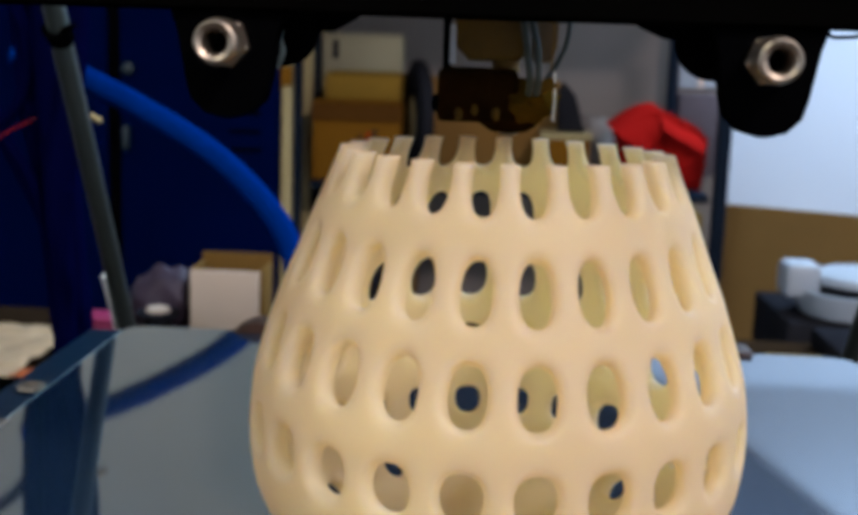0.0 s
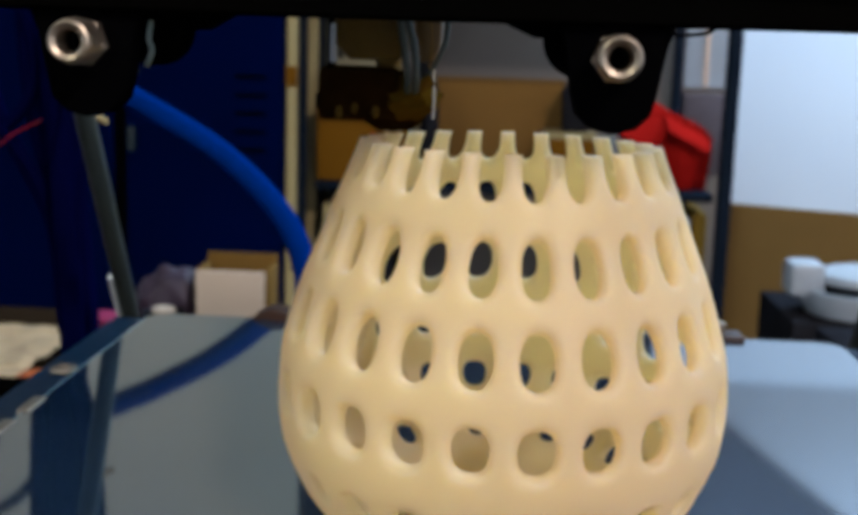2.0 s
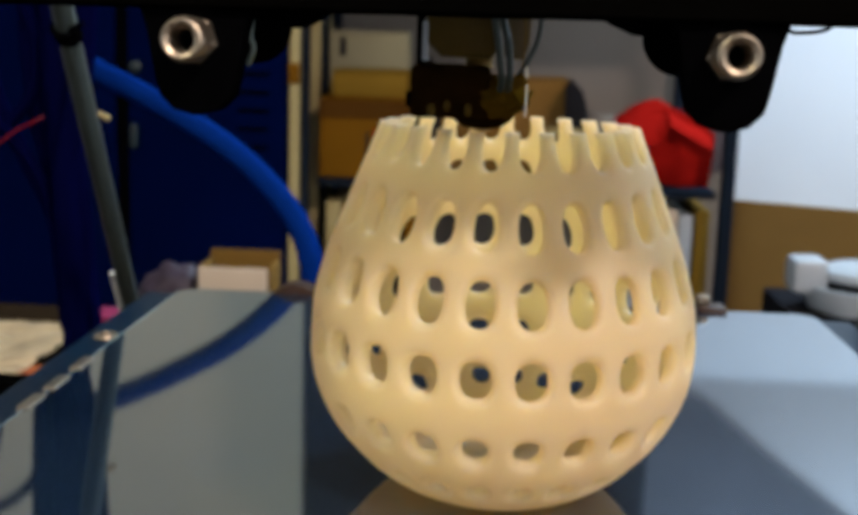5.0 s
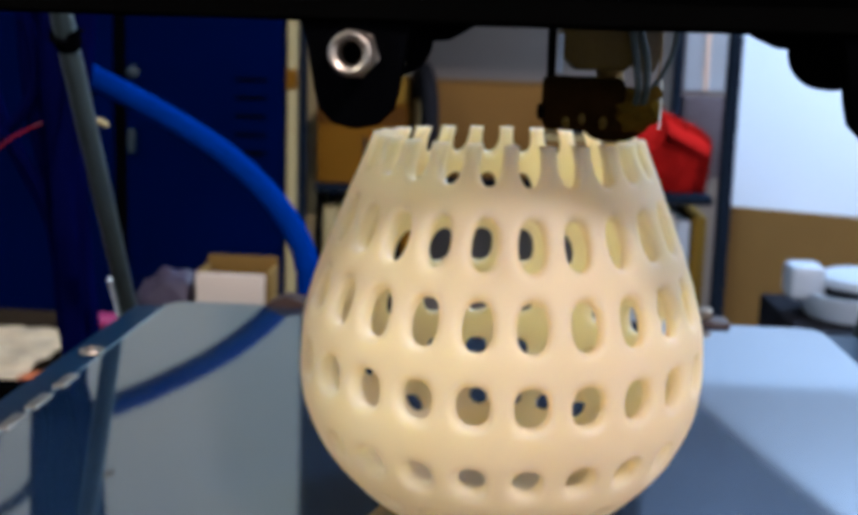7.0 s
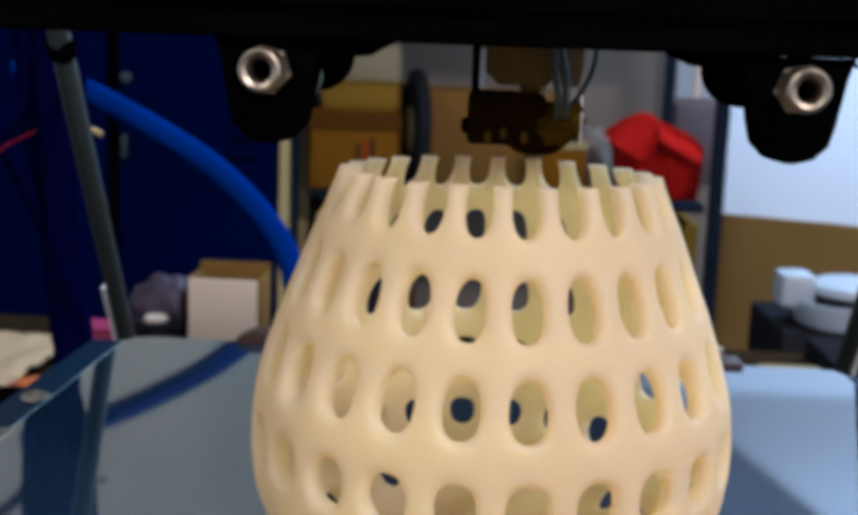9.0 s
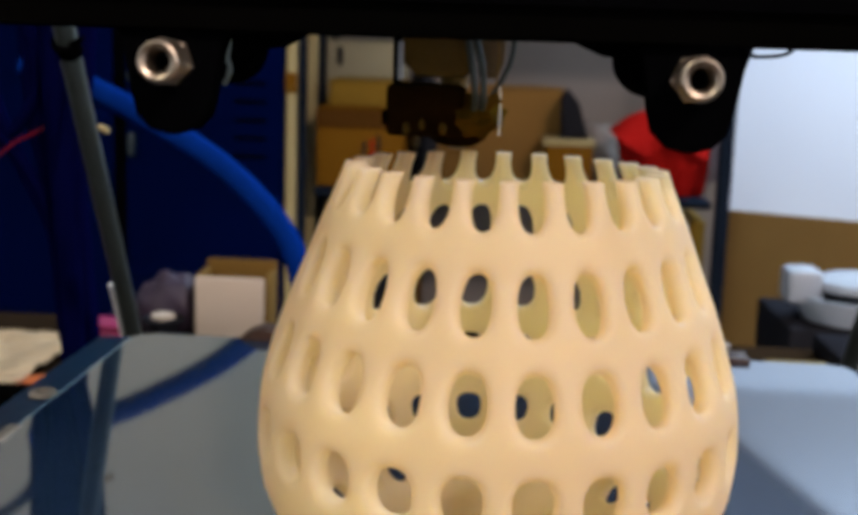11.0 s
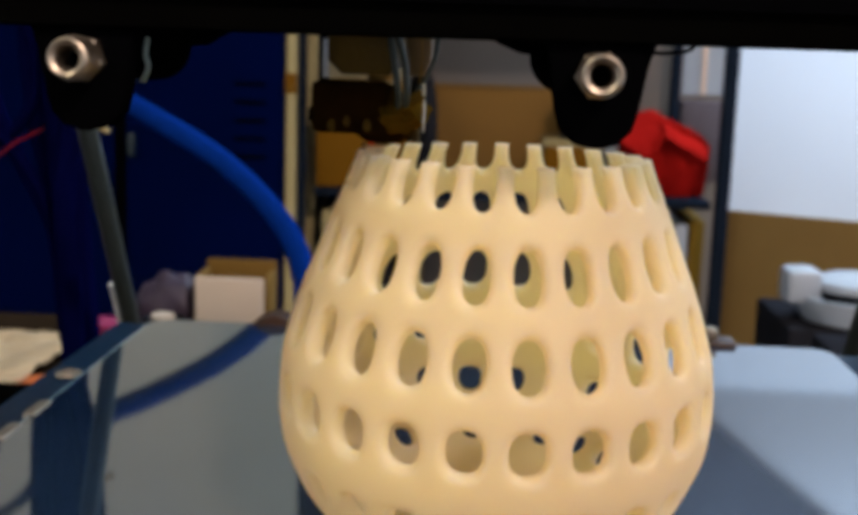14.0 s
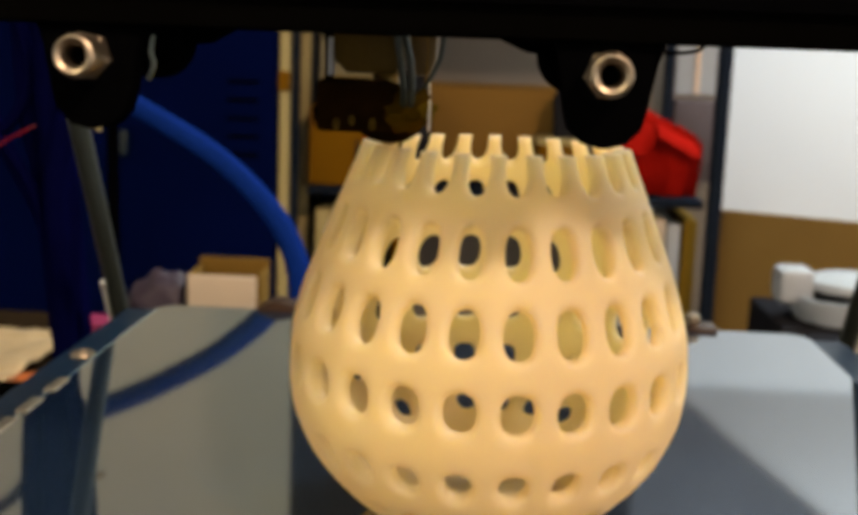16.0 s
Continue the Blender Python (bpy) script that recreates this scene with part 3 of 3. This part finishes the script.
wire = part("red_wire", tube(smooth([(-0.26, 0.25, 0.022), (-0.212, 0.25, 0.044), (-0.196, 0.253, 0.055), (-0.190, 0.290, 0.058), (-0.186, 0.292, 0.03), (-0.180, 0.292, -0.03), (-0.180, 0.292, DESK)]), 0.0005, 8), M_DARKRED)
tagged(wire, "thin red wire hanging among the cables", "wire")

# ---- background ----
locker = thing("locker", "dark blue painted steel locker with narrow doors", "locker")
part("body", box(-1.05, 1.215, -0.86, -0.2605, 1.62, 0.185, 0.004), M_LOCKER, locker)
for x0, x1 in ((-0.86, -0.672), (-0.664, -0.472), (-0.456, -0.2615)):
    door = part("door", box(x0, 1.200, -0.84, x1, 1.2155, 0.175, 0.003), M_LOCKER, locker, "blue locker door")
    part("lock", spin([(0.006, 1.1985), (0.0075, 1.194), (0.004, 1.192)], 18, "y"), M_LOCK, door, "small grey-green lock", pose(x0 + 0.011, 0, 0.052))
    part("handle", box(x0 + 0.005, 1.188, -0.046, x0 + 0.013, 1.1995, -0.016, 0.003), M_LOCK, door, "small grey handle")
    for j in range(5):
        part("vent_slot", box(x1 - 0.060, 1.1985, 0.045 - j * 0.022, x1 - 0.022, 1.1995, 0.050 - j * 0.022), M_BLACK, door)
part("door_gap", box(-0.4715, 1.206, -0.84, -0.4565, 1.2149, 0.17), M_BLACK, locker)
carton = thing("small_carton", "small open carton with a white face on the desk", "carton")
part("front", box(-0.2225, 0.630, DESK, -0.171, 0.633, -0.076, 0.0006), M_CARDW, carton, "pale printed carton face")
part("back", box(-0.2225, 0.668, DESK, -0.1685, 0.671, -0.069, 0.0006), M_CARDI, carton)
for sx in (-0.2225, -0.1710):
    part("side", box(sx, 0.6335, DESK, sx + 0.003, 0.6675, -0.075, 0.0006), M_CARDI, carton)
part("bottom", box(-0.2190, 0.634, DESK, -0.1715, 0.667, DESK + 0.003), M_CARDI, carton)

rack = thing("shelf_rack", "tall storage rack with cream and dark posts", "shelf rack")
for x0, x1, y, m in ((-0.2585, -0.2475, 1.2, M_CREAM), (-0.2462, -0.2385, 1.212, M_POST), (-0.2532, -0.2385, 1.30, M_CREAM), (-0.2455, -0.2380, 1.36, M_POST), (-0.2475, -0.2420, 1.42, M_CREAM), (-0.2410, -0.2300, 1.43, M_POST), (0.262, 0.277, 1.2, M_POST), (0.236, 0.248, 1.46, M_POST)):
    part("post", box(x0, y, -0.86, x1, y + 0.02, 0.205, 0.001), m, rack)
for z in (-0.30, -0.078, 0.2155):
    part("shelf", box(-0.229 if z < 0 else -0.256, 1.232 if z < 0 else 1.2, z - 0.010, 0.261, 1.458, z, 0.001), M_POST, rack)
part("back_panel", box(-0.25, 1.50, -0.5, 0.325, 1.51, 0.204), M_GREYWALL, rack, "grey board at the rear of the rack")
part("bracket", box(-0.2595, 1.196, 0.038, -0.2460, 1.1995, 0.062, 0.001), M_CARD, rack, "brown post bracket")


def carton_box(x0, y0, z0, x1, y1, z1, m, label):
    c = thing("cardboard_box", label, "cardboard box")
    part("body", box(x0, y0, z0, x1, y1, z1, 0.003), m, c)
    part("flap", box(x0 + 0.001, y0 + 0.001, z1 + 0.0005, x1 - 0.001, (y0 + y1) / 2 - 0.001, z1 + 0.003, 0.0005), m, c)
    part("flap", box(x0 + 0.001, (y0 + y1) / 2 + 0.001, z1 + 0.0005, x1 - 0.001, y1 - 0.001, z1 + 0.003, 0.0005), m, c)
    return c


c = carton_box(-0.228, 1.24, -0.078, -0.118, 1.36, 0.018, M_CARD, "brown printed cardboard box on the rack shelf")
for j, x in enumerate((-0.170, -0.160, -0.152)):
    part("printed_bar", box(x, 1.2385, -0.06, x + 0.004, 1.2398, -0.02 + 0.004 * j), M_RED if j == 1 else M_DARK, c)
# darker strip puts the shade on the lid edge into the colour
part("lid_shade_band", box(-0.2285, 1.2375, -0.004, -0.1175, 1.2398, 0.0178), M_LID_SHADE, c, "dark brown strip painted as the shaded lid edge")
c = carton_box(-0.215, 1.25, 0.0215, -0.120, 1.35, 0.052, M_CARD2, "flat tan cardboard box on top of another box")
carton_box(-0.095, 1.36, -0.078, 0.083, 1.45, 0.046, M_CARD3, "wide pinkish brown cardboard box on the rack shelf")
pale = thing("cardboard_box", "pale cream carton behind the brown boxes", "cardboard box")
part("body", box(-0.236, 1.372, -0.078, -0.130, 1.425, 0.100, 0.003), M_PALE, pale)
part("flap", box(-0.235, 1.373, 0.1005, -0.131, 1.424, 0.1035, 0.0005), M_PALE, pale)
part("printed_mark", box(-0.222, 1.3705, 0.070, -0.214, 1.3718, 0.094), M_DARK, pale, "dark printed mark")
bin_ = thing("storage_bin", "dark grey storage bin on the upper rack shelf", "storage bin")
part("body", box(-0.245, 1.215, 0.2155, 0.20, 1.45, 0.80, 0.02), M_BIN, bin_)
part("lid", box(-0.25, 1.21, 0.8005, 0.205, 1.455, 0.83, 0.005), M_BIN, bin_)

roll = thing("black_roll", "upright black roll with a pale core", "roll")
part("roll_body", spin([(0.012, -0.008), (0.071, -0.008), (0.075, -0.005), (0.075, 0.005), (0.071, 0.008), (0.012, 0.008)], 40, "x"), M_DARK, roll, "", pose(-0.1010, 1.290, -0.0025, 0, 0, 14))
part("core", spin([(0.0118, -0.010), (0.030, -0.0095), (0.030, 0.0095), (0.0118, 0.010)], 24, "x"), M_CREAM, roll, "pale core ring", pose(-0.1010, 1.290, -0.0025, 0, 0, 14))

tool = thing("tape_holder", "dark wedge-shaped tape holder on a wooden block", "tape holder")
part("wedge", outline([(0.078, -0.012), (0.076, 0.040), (0.084, 0.050), (0.098, 0.034), (0.112, -0.012)], 1.30, 1.34, 0.002), M_DARK, tool)
part("base", box(0.058, 1.285, -0.078, 0.118, 1.355, -0.0205, 0.002), M_CARD, tool)
part("top_slat", box(0.055, 1.282, -0.0203, 0.120, 1.358, -0.0125, 0.001), M_CREAM, tool, "pale wooden slat")

big = thing("cardboard_sheet", "large folded brown cardboard sheet standing beside the rack", "cardboard", "", "", pose(0.281, 1.225, -0.006, 0, 0, -24))
part("front_sheet", box(0, 0, -0.854, 0.50, 0.006, -0.080, 0.001), M_CARD4, big)
part("rear_sheet", box(0.004, 0.0065, -0.854, 0.50, 0.012, -0.083, 0.001), M_CARD4, big)
board = thing("whiteboard", "large white board on the wall beside the rack", "whiteboard")
part("panel", box(0.215, 1.738, -0.45, 1.55, 1.749, 0.46, 0.002), M_WALL, board)
part("upper_panel", box(0.215, 1.738, 0.4615, 1.55, 1.749, 1.10, 0.002), M_WALL, board)
# added out of view: its slanted edge shapes the dark part of the bed reflection
dimmer = thing("reflection_dimmer", "unseen grey sheet added to darken the reflection in the bed glass", "cloth")
part("cloth", outline([(0.02, 0.40), (0.20, 0.43), (0.36, 0.50), (0.47, 0.59), (0.57, 0.665), (0.75, 0.80), (0.75, 1.15), (0.02, 1.15)], 1.7300, 1.7375, 0.002), M_DIMMER, dimmer)
part("lower_edge", box(0.215, 1.730, -0.47, 1.55, 1.749, -0.4505, 0.002), M_STEEL, board, "metal tray edge")

bag = thing("red_bag", "crumpled red fabric bag with folded flaps on the rack shelf", "bag")


def cloth_fold(top, bottom, back, front, thick, seed, wave=0.004):
    """A folded sheet from an upper line at depth back to a lower line at depth front; both lines are (x, z)."""
    nu, nv, bm = 26, 14, bmesh.new()
    a = smooth([(x, back, z) for x, z in top], 10)
    b = smooth([(x, front, z) for x, z in bottom], 10)
    layers = []
    for side in (0, 1):
        rows = []
        for k in range(nv + 1):
            v = k / nv
            row = []
            for i in range(nu + 1):
                p = a[round(i / nu * (len(a) - 1))].lerp(b[round(i / nu * (len(b) - 1))], v)
                n = noise.fractal(Vector((p.x * 42 + seed, p.z * 30, seed)), 1.0, 2.0, 4)
                bulge = 0.010 * math.sin(math.pi * v)
                row.append(bm.verts.new(p + Vector((0, -bulge + wave * n + side * thick, wave * 0.6 * n))))
            rows.append(row)
        layers.append(rows)
    for rows in layers:
        for p, q in zip(rows, rows[1:]):
            for i in range(nu):
                bm.faces.new((p[i], p[i + 1], q[i + 1], q[i]))
    f, g = layers
    loop_f = f[0] + [r[-1] for r in f[1:]] + f[-1][-2::-1] + [r[0] for r in f[-2:0:-1]]
    loop_g = g[0] + [r[-1] for r in g[1:]] + g[-1][-2::-1] + [r[0] for r in g[-2:0:-1]]
    for i in range(len(loop_f)):
        k = (i + 1) % len(loop_f)
        bm.faces.new((loop_f[i], loop_f[k], loop_g[k], loop_g[i]))
    bmesh.ops.recalc_face_normals(bm, faces=bm.faces)
    return bm


part("body", cloth_fold([(0.146, 0.000), (0.196, 0.018), (0.236, 0.008), (0.260, -0.012)], [(0.164, -0.078), (0.196, -0.078), (0.232, -0.078), (0.258, -0.078)], 1.262, 1.282, 0.055, 4.0, 0.007), M_RED, bag)
part("flap", cloth_fold([(0.136, 0.004), (0.162, 0.021), (0.190, 0.029), (0.203, 0.022)], [(0.140, -0.003), (0.166, -0.019), (0.184, -0.026), (0.197, -0.012)], 1.285, 1.236, 0.006, 1.0), M_RED, bag, "bright folded flap")
part("flap", cloth_fold([(0.198, 0.026), (0.222, 0.012), (0.246, 0.002), (0.260, -0.010)], [(0.202, 0.000), (0.222, -0.012), (0.240, -0.022), (0.252, -0.030)], 1.285, 1.240, 0.006, 7.0), M_RED, bag, "bright folded flap")
bm = bmesh.new()
bmesh.ops.create_icosphere(bm, subdivisions=4, radius=1)
for v in bm.verts:
    v.co *= 1 + 0.25 * noise.fractal(v.co * 1.7, 1.0, 2.0, 4)
    v.co = Vector((v.co.x * 0.042, v.co.y * 0.03, max(v.co.z, -0.8) * 0.045))
sack = part("grey_sack", bm, M_GREYWALL, None, "", pose(0.120, 1.375, -0.040))
tagged(sack, "crumpled grey plastic sack behind the red bag", "sack")

paper = thing("paper_stack", "white papers standing on the lower rack shelf", "papers")
for j, (x, m) in enumerate(((0.165, M_WHITE), (0.185, M_WHITE), (0.203, M_CARDW), (0.222, M_WHITE), (0.2425, M_CARD2))):
    part("folder", box(x, 1.25, -0.30, x + 0.016, 1.42, -0.105 - 0.006 * (j % 2), 0.001), m, paper)
low = thing("paper_stack", "dark and pale boxes on the lower rack shelf", "papers")
for j, x in enumerate((-0.22, -0.196, -0.176, -0.150, -0.120)):
    part("folder", box(x, 1.25, -0.30, x + 0.018, 1.42, -0.11 - 0.008 * (j % 3), 0.001), (M_CREAM, M_GREYWALL, M_WHITE, M_DARK, M_CARD)[j], low)
sheet = thing("notice", "white sheet with an orange stripe on the rack", "notice")
part("sheet", box(0.256, 1.497, 0.043, 0.315, 1.4985, 0.19), M_WHITE, sheet)
part("stripe", box(0.283, 1.4955, 0.044, 0.289, 1.4968, 0.189), M_STRIPE, sheet, "pale orange stripe")
dark = thing("storage_bin", "dull purple-grey bin on the rack below the notice", "storage bin")
part("body", box(0.2520, 1.465, -0.078, 0.310, 1.494, 0.036, 0.003), M_DUSK, dark)

# desk clutter behind the bed
device = thing("white_device", "white plastic device with a round dark-slotted tray", "device")
part("body", box(0.280, 0.905, -0.134, 0.314, 0.945, -0.101, 0.006), M_WHITE, device)
part("tray", spin([(0.036, -0.152), (0.050, -0.150), (0.056, -0.138), (0.058, -0.126), (0.054, -0.126), (0.050, -0.136), (0.001, -0.138)], 36, "z", None, (0.352, 0.925, 0)), M_WHITE, device, "round white tray")
part("cover", spin([(0.001, -0.108), (0.036, -0.108), (0.046, -0.112), (0.048, -0.119), (0.001, -0.119)], 36, "z", None, (0.356, 0.925, 0)), M_WHITE, device, "white lid")
part("gap", spin([(0.001, -0.1195), (0.042, -0.1195), (0.042, -0.130), (0.001, -0.130)], 30, "z", None, (0.356, 0.925, 0)), M_DARK, device, "dark slot")
stand = thing("side_table", "dark low table behind the desk", "table")
part("top", box(0.280, 0.885, -0.205, 0.62, 1.03, -0.1525, 0.003), M_DARK, stand)
for sx in (0.285, 0.59):
    for sy in (0.89, 0.995):
        part("leg", box(sx, sy, -0.86, sx + 0.022, sy + 0.022, -0.2055, 0.001), M_DARK, stand)
kit = thing("tool_case", "dark tool case with a yellow strip on the desk", "tool case")
part("body", box(0.245, 0.60, DESK, 0.34, 0.68, DESK + 0.016, 0.003), M_DARK, kit)
part("strip", box(0.198, 0.600, DESK, 0.243, 0.63, DESK + 0.006, 0.002), M_YELLOW, kit, "yellow strip")

pink = thing("pink_case", "small pink plastic case on the desk", "case")
part("body", box(-0.302, 0.610, DESK, -0.270, 0.640, DESK + 0.009, 0.003), M_PINK, pink)
part("lid", box(-0.303, 0.609, DESK + 0.0092, -0.269, 0.641, DESK + 0.0135, 0.002), M_PINK, pink)
bm = bmesh.new()
bmesh.ops.create_icosphere(bm, subdivisions=4, radius=1)
for v in bm.verts:
    v.co *= 1 + 0.16 * noise.fractal(v.co * 2.0, 1.0, 2.0, 5)
    v.co = Vector((v.co.x * 0.028, v.co.y * 0.02, max(v.co.z, -0.5) * 0.030))
rag = part("plastic_wrap", bm, M_WRAP, None, "", pose(-0.250, 0.664, DESK + 0.0145))
tagged(rag, "crumpled purple-grey plastic wrap on the desk", "wrap")
spool = thing("cable_reel", "small dark reel with a pale hub on the desk", "reel")
part("reel", spin([(0.004, 0), (0.016, 0), (0.016, 0.003), (0.010, 0.005), (0.010, 0.012), (0.016, 0.014), (0.016, 0.017), (0.004, 0.017)], 28), M_DARK, spool, "", pose(-0.246, 0.628, DESK))
part("hub", spin([(0.0039, 0.0172), (0.009, 0.0172), (0.008, 0.020), (0.0039, 0.020)], 20), M_CARDW, spool, "pale hub", pose(-0.246, 0.628, DESK))
bm = bmesh.new()
bmesh.ops.create_grid(bm, x_segments=40, y_segments=40, size=0.5)
for v in bm.verts:
    h = 0.005 * noise.fractal(v.co * 5, 1.0, 2.0, 4) + 0.012
    v.co = Vector((v.co.x * 0.16, v.co.y * 0.13, max(h, 0.002)))
bmesh.ops.solidify(bm, geom=list(bm.faces), thickness=0.0015)
foil = part("foil_bag", bm, M_FOIL, None, "", pose(-0.371, 0.520, DESK))
tagged(foil, "crumpled shiny brown foil bag on the desk", "foil bag")

packet = thing("packet", "flat orange packet beside the foil bag", "packet")
part("body", box(-0.09, -0.03, 0, 0.06, 0.03, 0.006, 0.0025), M_ORANGE, packet, "", pose(-0.318, 0.452, DESK, 0, 0, 33))


# ---- what moves ----
def motions():
    walk(bed, [(t, pose(0, y, 0)) for t, y, x in TRAVEL])
    walk(vase, [(t, pose(0, y, 0)) for t, y, x in TRAVEL])
    walk(head, [(t, pose(x, 0, 0)) for t, y, x in TRAVEL])
    walk(hose, [(t, pose(0, 0.3 * y, 0)) for t, y, x in TRAVEL])


motions()
